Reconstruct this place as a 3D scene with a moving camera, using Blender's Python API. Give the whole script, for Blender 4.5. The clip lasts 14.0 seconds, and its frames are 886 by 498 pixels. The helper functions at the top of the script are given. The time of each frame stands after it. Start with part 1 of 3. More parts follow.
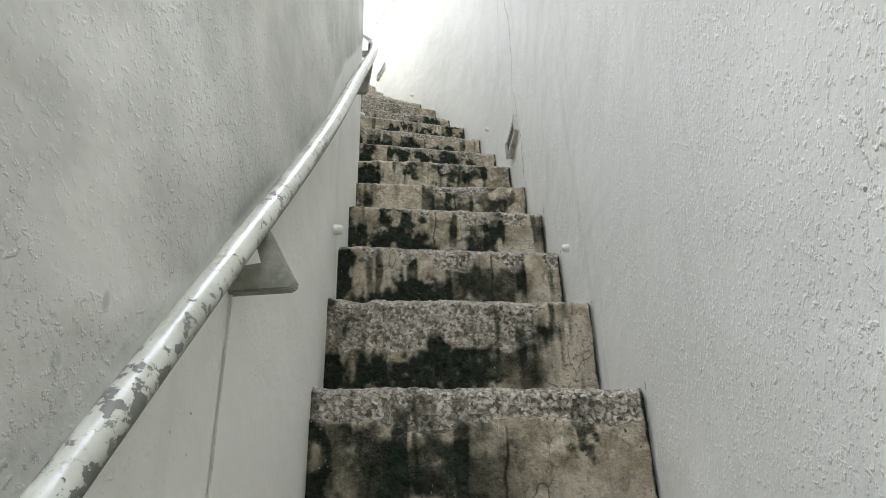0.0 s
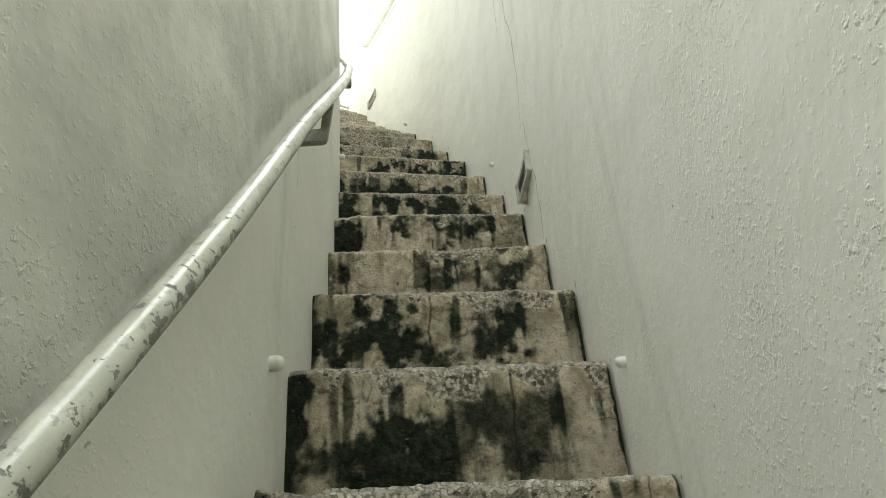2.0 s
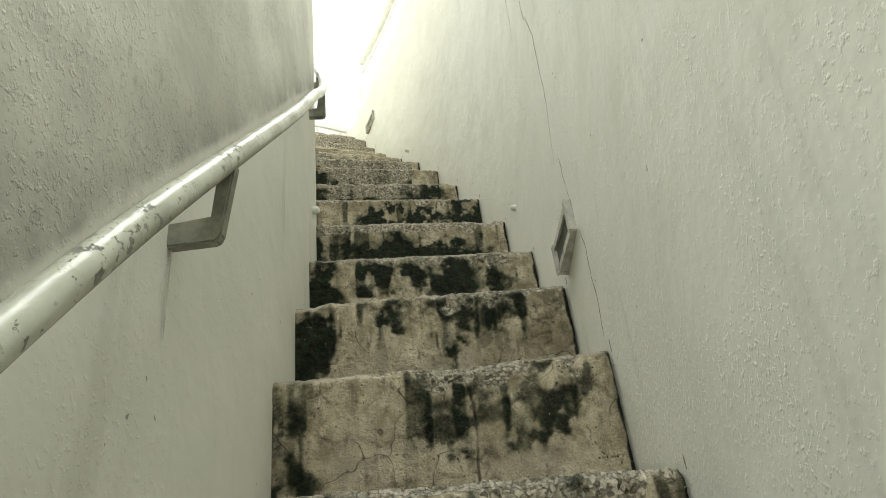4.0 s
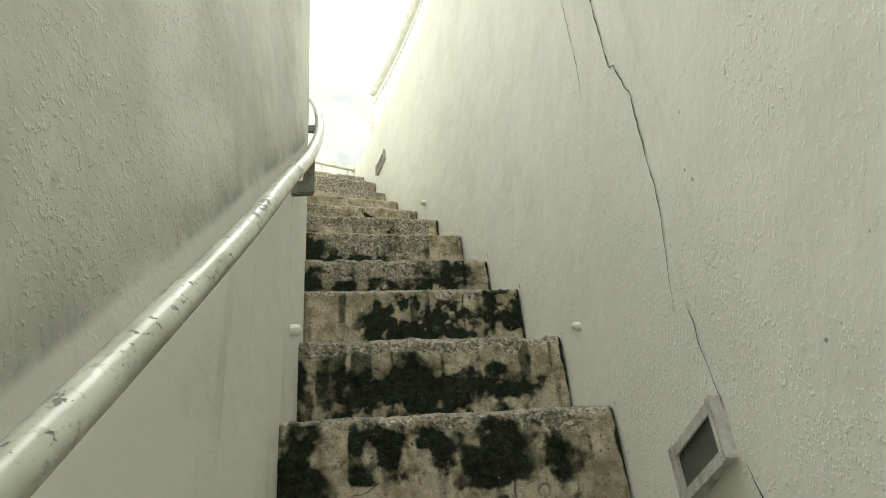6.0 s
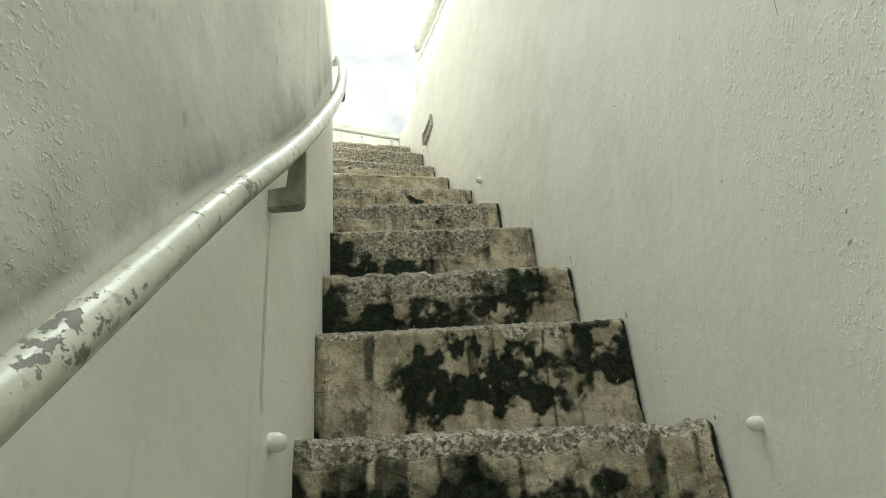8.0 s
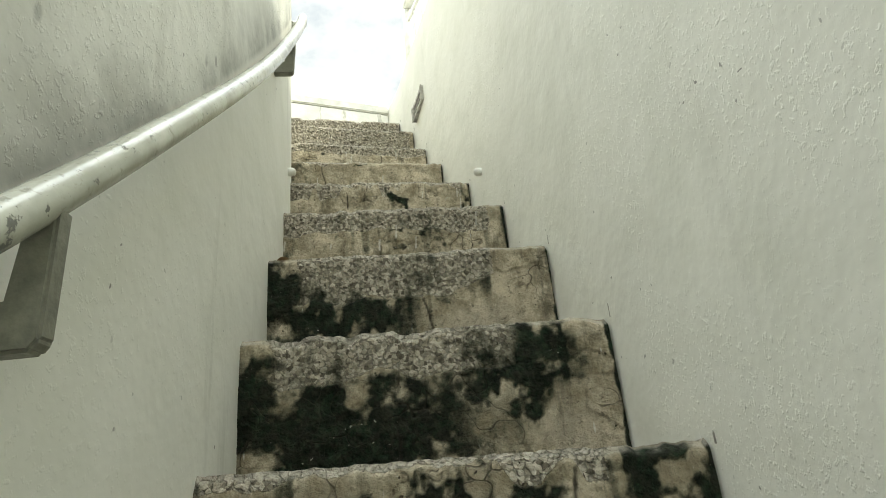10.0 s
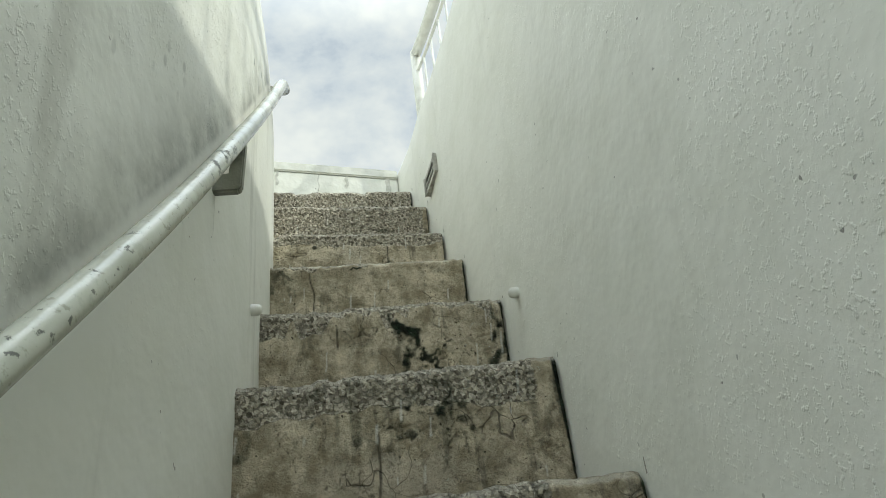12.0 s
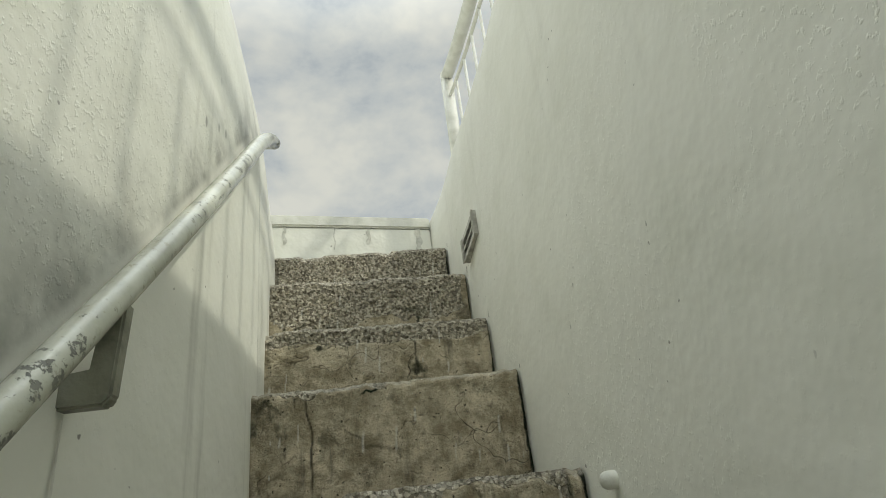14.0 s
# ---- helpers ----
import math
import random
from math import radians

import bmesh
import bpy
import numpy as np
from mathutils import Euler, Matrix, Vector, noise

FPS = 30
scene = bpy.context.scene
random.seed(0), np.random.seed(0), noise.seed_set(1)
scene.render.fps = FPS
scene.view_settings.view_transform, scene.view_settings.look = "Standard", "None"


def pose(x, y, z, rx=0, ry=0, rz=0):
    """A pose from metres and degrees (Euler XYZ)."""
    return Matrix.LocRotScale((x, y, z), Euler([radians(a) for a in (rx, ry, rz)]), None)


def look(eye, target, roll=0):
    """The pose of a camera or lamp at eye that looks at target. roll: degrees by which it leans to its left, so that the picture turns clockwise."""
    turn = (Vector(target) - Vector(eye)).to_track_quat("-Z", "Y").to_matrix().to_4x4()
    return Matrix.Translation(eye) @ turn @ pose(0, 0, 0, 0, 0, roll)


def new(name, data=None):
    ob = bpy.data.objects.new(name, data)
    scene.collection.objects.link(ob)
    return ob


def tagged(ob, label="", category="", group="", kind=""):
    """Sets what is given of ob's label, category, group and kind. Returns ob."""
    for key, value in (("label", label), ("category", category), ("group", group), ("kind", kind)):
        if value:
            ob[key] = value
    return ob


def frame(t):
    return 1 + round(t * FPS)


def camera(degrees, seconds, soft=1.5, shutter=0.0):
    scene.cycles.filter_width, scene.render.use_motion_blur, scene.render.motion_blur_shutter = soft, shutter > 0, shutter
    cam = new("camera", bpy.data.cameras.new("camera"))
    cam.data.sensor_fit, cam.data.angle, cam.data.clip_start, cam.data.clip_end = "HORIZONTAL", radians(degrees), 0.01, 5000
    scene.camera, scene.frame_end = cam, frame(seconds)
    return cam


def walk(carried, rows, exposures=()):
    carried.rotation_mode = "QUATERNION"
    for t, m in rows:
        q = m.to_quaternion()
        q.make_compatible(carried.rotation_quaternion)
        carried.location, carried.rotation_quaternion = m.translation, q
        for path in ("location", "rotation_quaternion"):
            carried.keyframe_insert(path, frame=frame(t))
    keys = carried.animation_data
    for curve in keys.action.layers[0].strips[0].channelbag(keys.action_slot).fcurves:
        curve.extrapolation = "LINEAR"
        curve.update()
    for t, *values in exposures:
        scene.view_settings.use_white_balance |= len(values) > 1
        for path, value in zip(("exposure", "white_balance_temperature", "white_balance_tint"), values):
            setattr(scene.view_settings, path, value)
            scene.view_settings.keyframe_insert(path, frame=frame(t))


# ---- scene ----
# Camera: a narrow helical stair between a domed drum and a ring wall, climbed with the camera tilted up.
cam = camera(70.53, 14.0, soft=0.95)
ROWS = [
    (0.0, -0.0475, 0.0320, 0.0209, 114.04, 1.59, -1.50),
    (0.5, -0.0247, 0.1310, 0.1314, 115.89, 1.81, 0.97),
    (1.0, -0.0311, 0.2439, 0.1737, 116.37, 2.20, 0.02),
    (1.5, -0.0267, 0.3561, 0.3656, 116.35, 3.04, -0.59),
    (2.0, 0.0113, 0.4426, 0.4132, 115.71, 4.17, 0.70),
    (3.5, 0.0624, 0.8079, 0.7990, 116.77, 5.62, 2.83),
    (4.5, 0.0965, 1.0515, 0.9979, 117.47, 6.59, 4.25),
    (5.0, 0.1184, 1.1208, 1.1734, 118.40, 6.73, 4.30),
    (5.5, 0.0587, 1.2640, 1.2318, 118.86, 5.91, 4.09),
    (6.0, 0.0490, 1.3646, 1.4025, 118.73, 5.04, 4.25),
    (6.5, 0.0603, 1.4740, 1.4610, 117.93, 4.51, 5.12),
    (7.0, 0.0617, 1.5991, 1.6448, 117.06, 4.12, 5.97),
    (7.5, 0.0285, 1.7224, 1.7186, 116.22, 4.19, 9.17),
    (9.1, 0.0380, 2.0766, 2.0356, 113.79, 4.84, 10.39),
    (10.0, 0.0433, 2.2759, 2.1670, 112.42, 5.20, 11.08),
    (10.5, 0.0255, 2.3695, 2.3373, 112.24, 5.14, 10.43),
    (11.0, 0.0188, 2.5035, 2.4489, 112.67, 5.78, 10.67),
    (11.5, 0.0175, 2.5880, 2.6127, 113.60, 5.99, 11.55),
    (12.0, 0.0102, 2.6710, 2.6505, 115.06, 6.23, 13.70),
    (12.5, -0.0391, 2.7815, 2.7818, 116.04, 6.05, 15.36),
    (13.0, -0.0615, 2.8726, 2.8926, 117.14, 5.79, 16.12),
    (13.5, -0.0462, 2.9742, 2.9428, 116.94, 6.00, 17.00),
    (14.0, -0.0414, 3.0673, 3.0909, 116.18, 6.31, 17.94),
]
EXPOSURES = [(0.0, 0.68, 6350, 15), (0.8, 0.48, 6550, 10), (2.0, 0.43, 7150, 3), (4.5, 0.40, 7500, 2), (5.2, 0.22, 7600, 2),
             (6.0, 0.18, 7500, 2), (7.5, 0.16, 7250, 1), (10.0, 0.22, 7100, 2), (11.0, 0.04, 6900, 2), (11.5, -0.12, 6700, 2),
             (12.2, -0.45, 6450, 0), (13.0, -0.58, 6850, 2), (14.0, -0.77, 6950, 2)]
walk(cam, [(t, pose(x, y, z, rx, ry, rz)) for t, x, y, z, rx, ry, rz in ROWS], EXPOSURES)

# ---------------------------------------------------------------- plan
CX, CY = -6.6856, 1.6051          # axis of the drum
TH0, DTH = -0.11042, 0.037294     # angle of step 0 and angle per step
RISE = 0.245
SPRING, DOME = 4.03, 3.3    # springing and height of the dome
FLOOR = -2.21
# the seventeen steps in view: place along the helix, height of nosing, and wall radii beside them
STEP_LK = [1.07, 2.02, 3.00, 3.97, 5.03, 6.03, 7.00, 7.95, 8.98, 10.00, 10.91, 11.93, 13.08, 14.31, 15.15, 16.02, 17.03]
STEP_RK = [1.09, 2.11, 3.08, 3.99, 5.00, 5.99, 6.95, 7.87, 8.90, 9.89, 10.84, 11.91, 13.05, 14.26, 15.12, 15.97, 16.97]
STEP_LZ = [0.254, 0.506, 0.743, 0.991, 1.227, 1.484, 1.720, 1.971, 2.228, 2.468, 2.708, 2.948, 3.194, 3.447, 3.664, 3.891, 4.101]
STEP_RZ = [0.232, 0.482, 0.721, 0.970, 1.220, 1.477, 1.705, 1.952, 2.214, 2.459, 2.710, 2.958, 3.200, 3.460, 3.669, 3.906, 4.135]
STEP_K = [(a + b) / 2 for a, b in zip(STEP_LK, STEP_RK)]
STEP_Z = [(a + b) / 2 for a, b in zip(STEP_LZ, STEP_RZ)]
R_OUT = [7.036, 7.025, 7.025, 7.047, 7.064, 7.082, 7.089, 7.087, 7.082, 7.071, 7.058, 7.046, 7.032, 7.026, 7.027, 7.039, 7.051]
R_IN = [6.458, 6.429, 6.410, 6.411, 6.417, 6.417, 6.425, 6.433, 6.427, 6.417, 6.425, 6.431, 6.433, 6.431, 6.433, 6.423, 6.429]
RAIL_K = list(range(-4, 15))
RAIL_Z = [-0.667, -0.358, -0.049, 0.261, 0.539, 0.824, 1.128, 1.385, 1.634, 1.878, 2.134, 2.35, 2.588, 2.828, 3.074, 3.338, 3.596, 3.853, 4.111]
RAIL_RADIUS = [(-4, 6.490), (-1, 6.488), (2, 6.481), (5, 6.474), (8, 6.466), (11, 6.467), (14, 6.477)]
RAIL_S = np.arange(-4.0, 14.35, 0.05)
RAIL_H = np.convolve(np.pad(np.interp(RAIL_S, RAIL_K, RAIL_Z), 20, mode="reflect", reflect_type="odd"), np.hanning(43)[1:-1] / np.hanning(43).sum(), mode="valid")


def r_out(k):
    return float(np.interp(k, STEP_RK, R_OUT)) + 0.006


def r_in(k):
    return float(np.interp(k, STEP_LK, R_IN))


def rail_z(k):
    return float(np.interp(k, RAIL_S, RAIL_H))


def rail_off(k):
    return float(np.interp(k, [a for a, _ in RAIL_RADIUS], [b for _, b in RAIL_RADIUS])) - r_in(k)


def wall_top(k):
    """The ring wall climbs with the stair up to its level top."""
    # unseen climbing stretch: height chosen to admit skylight yet keep sun off the drum
    return min(float(np.interp(k, [11.6, 13.0, 14.0, 15.0, 16.0, 17.75], [4.265, 4.29, 4.31, 4.340, 4.388, 4.378])), RISE * k + 2.3)


def at(k, r, z):
    a = TH0 + DTH * k
    return Vector((CX + r * math.cos(a), CY + r * math.sin(a), z))


def axes(k):
    """Unit vectors outward and uphill at step k."""
    a = TH0 + DTH * k
    return Vector((math.cos(a), math.sin(a), 0)), Vector((-math.sin(a), math.cos(a), 0))


# ---------------------------------------------------------------- sky and sun
SUN_AZ, SUN_EL = radians(1), radians(49)
SUN_DIR = Vector((math.cos(SUN_EL) * math.cos(SUN_AZ), math.cos(SUN_EL) * math.sin(SUN_AZ), math.sin(SUN_EL)))
world = bpy.data.worlds.new("sky")
scene.world = world
world.use_nodes = True
wn, wl = world.node_tree.nodes, world.node_tree.links
wn.clear()
w_out = wn.new("ShaderNodeOutputWorld")
w_sky = wn.new("ShaderNodeTexSky")
w_sky.sky_type, w_sky.sun_disc = "NISHITA", False
w_sky.sun_elevation, w_sky.sun_rotation = SUN_EL, math.pi / 2 - SUN_AZ
w_bg = wn.new("ShaderNodeBackground")
w_bg.inputs["Strength"].default_value = 0.10
w_cloud = wn.new("ShaderNodeBackground")
w_mix = wn.new("ShaderNodeMixShader")
w_co = wn.new("ShaderNodeTexCoord")
w_map = wn.new("ShaderNodeMapping")
w_map.inputs["Scale"].default_value = (1.0, 1.0, 1.5)
w_map.inputs["Location"].default_value = (0.35, 0.2, 0.1)
w_n1 = wn.new("ShaderNodeTexNoise")
w_n1.inputs["Scale"].default_value, w_n1.inputs["Detail"].default_value, w_n1.inputs["Roughness"].default_value = 5.0, 7, 0.56
w_n1.inputs["Distortion"].default_value = 0.1
w_ramp = wn.new("ShaderNodeValToRGB")
w_ramp.color_ramp.elements[0].position, w_ramp.color_ramp.elements[0].color = 0.36, (0.50, 0.585, 0.74, 1)
w_ramp.color_ramp.elements[1].position, w_ramp.color_ramp.elements[1].color = 0.66, (1.0, 1.0, 1.0, 1)
w_cover = wn.new("ShaderNodeMapRange")
w_cover.inputs["From Min"].default_value, w_cover.inputs["From Max"].default_value = 0.36, 0.50
w_cover.inputs["To Min"].default_value, w_cover.inputs["To Max"].default_value = 0.80, 1.0
wl.new(w_co.outputs["Generated"], w_map.inputs["Vector"])
wl.new(w_map.outputs["Vector"], w_n1.inputs["Vector"])
wl.new(w_n1.outputs["Fac"], w_ramp.inputs["Fac"])
wl.new(w_n1.outputs["Fac"], w_cover.inputs["Value"])
wl.new(w_sky.outputs["Color"], w_bg.inputs["Color"])
w_dot = wn.new("ShaderNodeVectorMath")
w_dot.operation = "DOT_PRODUCT"
w_dot.inputs[1].default_value = SUN_DIR
wl.new(w_co.outputs["Generated"], w_dot.inputs[0])
w_glow = wn.new("ShaderNodeMapRange")      # thin cloud glows round the veiled sun
w_glow.interpolation_type = "SMOOTHERSTEP"
w_glow.inputs["From Min"].default_value, w_glow.inputs["From Max"].default_value = 0.50, 1.0
w_glow.inputs["To Min"].default_value, w_glow.inputs["To Max"].default_value = 0.0, 1.0
wl.new(w_dot.outputs["Value"], w_glow.inputs["Value"])
w_sep = wn.new("ShaderNodeSeparateXYZ")
wl.new(w_co.outputs["Generated"], w_sep.inputs[0])
w_over = wn.new("ShaderNodeMapRange")      # an overcast sky is brightest overhead
w_over.interpolation_type = "SMOOTHSTEP"
w_over.inputs["From Min"].default_value, w_over.inputs["From Max"].default_value = 0.68, 1.05
w_over.inputs["To Min"].default_value, w_over.inputs["To Max"].default_value = 1.12, 6.4
wl.new(w_sep.outputs["Z"], w_over.inputs["Value"])
w_sum = wn.new("ShaderNodeMath")
wl.new(w_over.outputs["Result"], w_sum.inputs[0])
wl.new(w_glow.outputs["Result"], w_sum.inputs[1])
wl.new(w_sum.outputs[0], w_cloud.inputs["Strength"])
wl.new(w_ramp.outputs["Color"], w_cloud.inputs["Color"])
wl.new(w_cover.outputs["Result"], w_mix.inputs["Fac"])
wl.new(w_bg.outputs["Background"], w_mix.inputs[1])
wl.new(w_cloud.outputs["Background"], w_mix.inputs[2])
wl.new(w_mix.outputs["Shader"], w_out.inputs["Surface"])
sun = new("sun", bpy.data.lights.new("sun", "SUN"))
sun.data.energy, sun.data.angle, sun.data.color = 2.6, radians(1.6), (1.0, 0.97, 0.90)
sun.matrix_world = look(SUN_DIR * 40, (0, 0, 0))


# ---------------------------------------------------------------- materials
class Mat:
    """A small builder round a principled material."""

    def __init__(self, name, rough=0.7, metal=0.0):
        self.m = bpy.data.materials.new(name)
        self.m.use_nodes = True
        self.t = self.m.node_tree
        self.b = self.t.nodes["Principled BSDF"]
        self.b.inputs["Roughness"].default_value, self.b.inputs["Metallic"].default_value = rough, metal
        self.co = self.t.nodes.new("ShaderNodeTexCoord").outputs["Object"]

    def put(self, socket, value):
        if isinstance(value, (int, float)):
            socket.default_value = value
        elif isinstance(value, tuple):
            socket.default_value = (*value, 1) if len(value) == 3 and len(socket.default_value) == 4 else value
        else:
            self.t.links.new(value, socket)

    def stretch(self, x, y, z):
        n = self.t.nodes.new("ShaderNodeMapping")
        n.inputs["Scale"].default_value = (x, y, z)
        self.put(n.inputs["Vector"], self.co)
        return n.outputs["Vector"]

    def warp(self, amount, scale=25.0):
        n = self.t.nodes.new("ShaderNodeTexNoise")
        n.inputs["Scale"].default_value = scale
        self.put(n.inputs["Vector"], self.co)
        a = self.t.nodes.new("ShaderNodeVectorMath")
        a.operation = "MULTIPLY_ADD"
        self.put(a.inputs[0], n.outputs["Color"])
        a.inputs[1].default_value = (amount, amount, amount)
        self.put(a.inputs[2], self.co)
        return a.outputs[0]

    def noise(self, scale, detail=4, rough=0.55, co=None, distort=0.0):
        n = self.t.nodes.new("ShaderNodeTexNoise")
        for key, v in (("Scale", scale), ("Detail", detail), ("Roughness", rough), ("Distortion", distort)):
            n.inputs[key].default_value = v
        self.put(n.inputs["Vector"], co or self.co)
        return n.outputs["Fac"]

    def cells(self, scale, feature="F1", co=None, out="Distance"):
        n = self.t.nodes.new("ShaderNodeTexVoronoi")
        n.feature = feature
        n.inputs["Scale"].default_value = scale
        self.put(n.inputs["Vector"], co or self.co)
        return n.outputs[out]

    def attr(self, name):
        n = self.t.nodes.new("ShaderNodeAttribute")
        n.attribute_name = name
        return n.outputs["Fac"]

    def calc(self, op, a, b=0.0, c=0.0):
        n = self.t.nodes.new("ShaderNodeMath")
        n.operation = op
        for i, v in enumerate((a, b, c)):
            self.put(n.inputs[i], v)
        return n.outputs[0]

    def step(self, v, lo, hi, to_lo=0.0, to_hi=1.0):
        n = self.t.nodes.new("ShaderNodeMapRange")
        n.interpolation_type = "SMOOTHSTEP"
        for key, x in (("Value", v), ("From Min", lo), ("From Max", hi), ("To Min", to_lo), ("To Max", to_hi)):
            self.put(n.inputs[key], x)
        return n.outputs["Result"]

    def mix(self, fac, a, b):
        n = self.t.nodes.new("ShaderNodeMix")
        n.data_type = "RGBA"
        self.put(n.inputs[0], fac)
        self.put(n.inputs[6], a)
        self.put(n.inputs[7], b)
        return n.outputs[2]

    def bump(self, height, distance, strength=1.0, prev=None):
        n = self.t.nodes.new("ShaderNodeBump")
        n.inputs["Strength"].default_value, n.inputs["Distance"].default_value = strength, distance
        self.put(n.inputs["Height"], height)
        if prev is not None:
            self.put(n.inputs["Normal"], prev)
        return n.outputs["Normal"]

    def done(self, color, normal=None, rough=None):
        self.put(self.b.inputs["Base Color"], color)
        if normal is not None:
            self.put(self.b.inputs["Normal"], normal)
        if rough is not None:
            self.put(self.b.inputs["Roughness"], rough)
        return self.m


def plaster(name, base, lump=0.004, along_rail=False):
    m = Mat(name, 0.62)
    big, mid = m.noise(0.9, 3), m.noise(5.0, 4)
    zone = m.step(m.noise(2.1, 4, 0.62), 0.44, 0.60)
    streak = m.noise(3.0, 4, 0.6, m.stretch(3.2, 3.2, 0.35))
    col = m.mix(m.step(big, 0.35, 0.7), base, tuple(c * 0.93 for c in base))
    col = m.mix(m.step(mid, 0.45, 0.75, 0.0, 0.5), col, tuple(c * f for c, f in zip(base, (0.86, 0.87, 0.84))))
    wet = m.step(m.attr("coarse"), 1.0, 0.3, 0.20, 0.50 if along_rail else 0.10)
    col = m.mix(m.calc("MULTIPLY", m.step(streak, 0.56, 0.74), wet), col, (0.36, 0.355, 0.30))
    specks = m.cells(30.0, co=m.warp(0.02, 60.0))
    keep = m.step(m.noise(4.0, 3, 0.6), 0.50, 0.62)
    col = m.mix(m.calc("MULTIPLY", m.step(specks, 0.095, 0.05), m.calc("MULTIPLY", keep, 0.75)), col, (0.13, 0.12, 0.10))
    lumps = m.step(m.noise(125.0, 3, 0.55), 0.55, 0.68)
    fine = m.noise(170.0, 3, 0.6)
    ridges = m.calc("SUBTRACT", m.step(m.noise(52.0, 4, 0.6), 0.56, 0.72), m.step(m.noise(64.0, 3, 0.6), 0.60, 0.70))
    amount = m.calc("MULTIPLY", m.calc("ADD", m.calc("MULTIPLY", zone, 0.9), 0.10), m.attr("coarse"))
    if along_rail:
        h = m.attr("above_rail")
        upper = m.step(h, 0.0, 0.05)
        amount = m.calc("MULTIPLY", amount, m.calc("ADD", m.calc("MULTIPLY", upper, 0.9), 0.25))
        rub = m.calc("MULTIPLY", m.step(h, -0.01, 0.015), m.step(h, 0.22, 0.01))
        blot = m.step(m.noise(6.5, 5, 0.65), 0.36, 0.66)
        dirt = m.calc("MULTIPLY", rub, m.calc("ADD", m.calc("MULTIPLY", blot, 0.62), 0.10))
        col = m.mix(dirt, col, (0.17, 0.17, 0.15))
        dabs = m.step(m.cells(17.0, co=m.stretch(1.5, 1.5, 0.75)), 0.19, 0.10)
        dabs = m.calc("MULTIPLY", dabs, m.calc("MULTIPLY", m.step(h, 0.45, 0.05), m.calc("MULTIPLY", upper, m.step(mid, 0.46, 0.58))))
        col = m.mix(m.calc("MULTIPLY", dabs, 0.7), col, (0.10, 0.10, 0.085))
        col = m.mix(m.calc("MULTIPLY", m.calc("MULTIPLY", upper, m.step(m.attr("coarse"), 0.1, 0.8)), m.step(m.noise(1.7, 4, 0.6), 0.25, 0.75, 0.35, 0.85)), col, (0.42, 0.415, 0.36))
        haze = m.calc("MULTIPLY", m.calc("MULTIPLY", upper, m.attr("coarse")), m.step(m.noise(3.4, 5, 0.65), 0.38, 0.68, 0.0, 0.75))
        col = m.mix(haze, col, (0.36, 0.36, 0.32))
    height = m.calc("MULTIPLY", m.calc("ADD", m.calc("ADD", lumps, m.calc("MULTIPLY", ridges, 0.3)), m.calc("MULTIPLY", fine, 0.4)), amount)
    nor = m.bump(height, lump, 0.50 if along_rail else 0.60)
    nor = m.bump(m.noise(6.0, 4, 0.55), 0.016, 0.55, nor)
    return m.done(col, nor, m.step(mid, 0.3, 0.8, 0.50, 0.68))


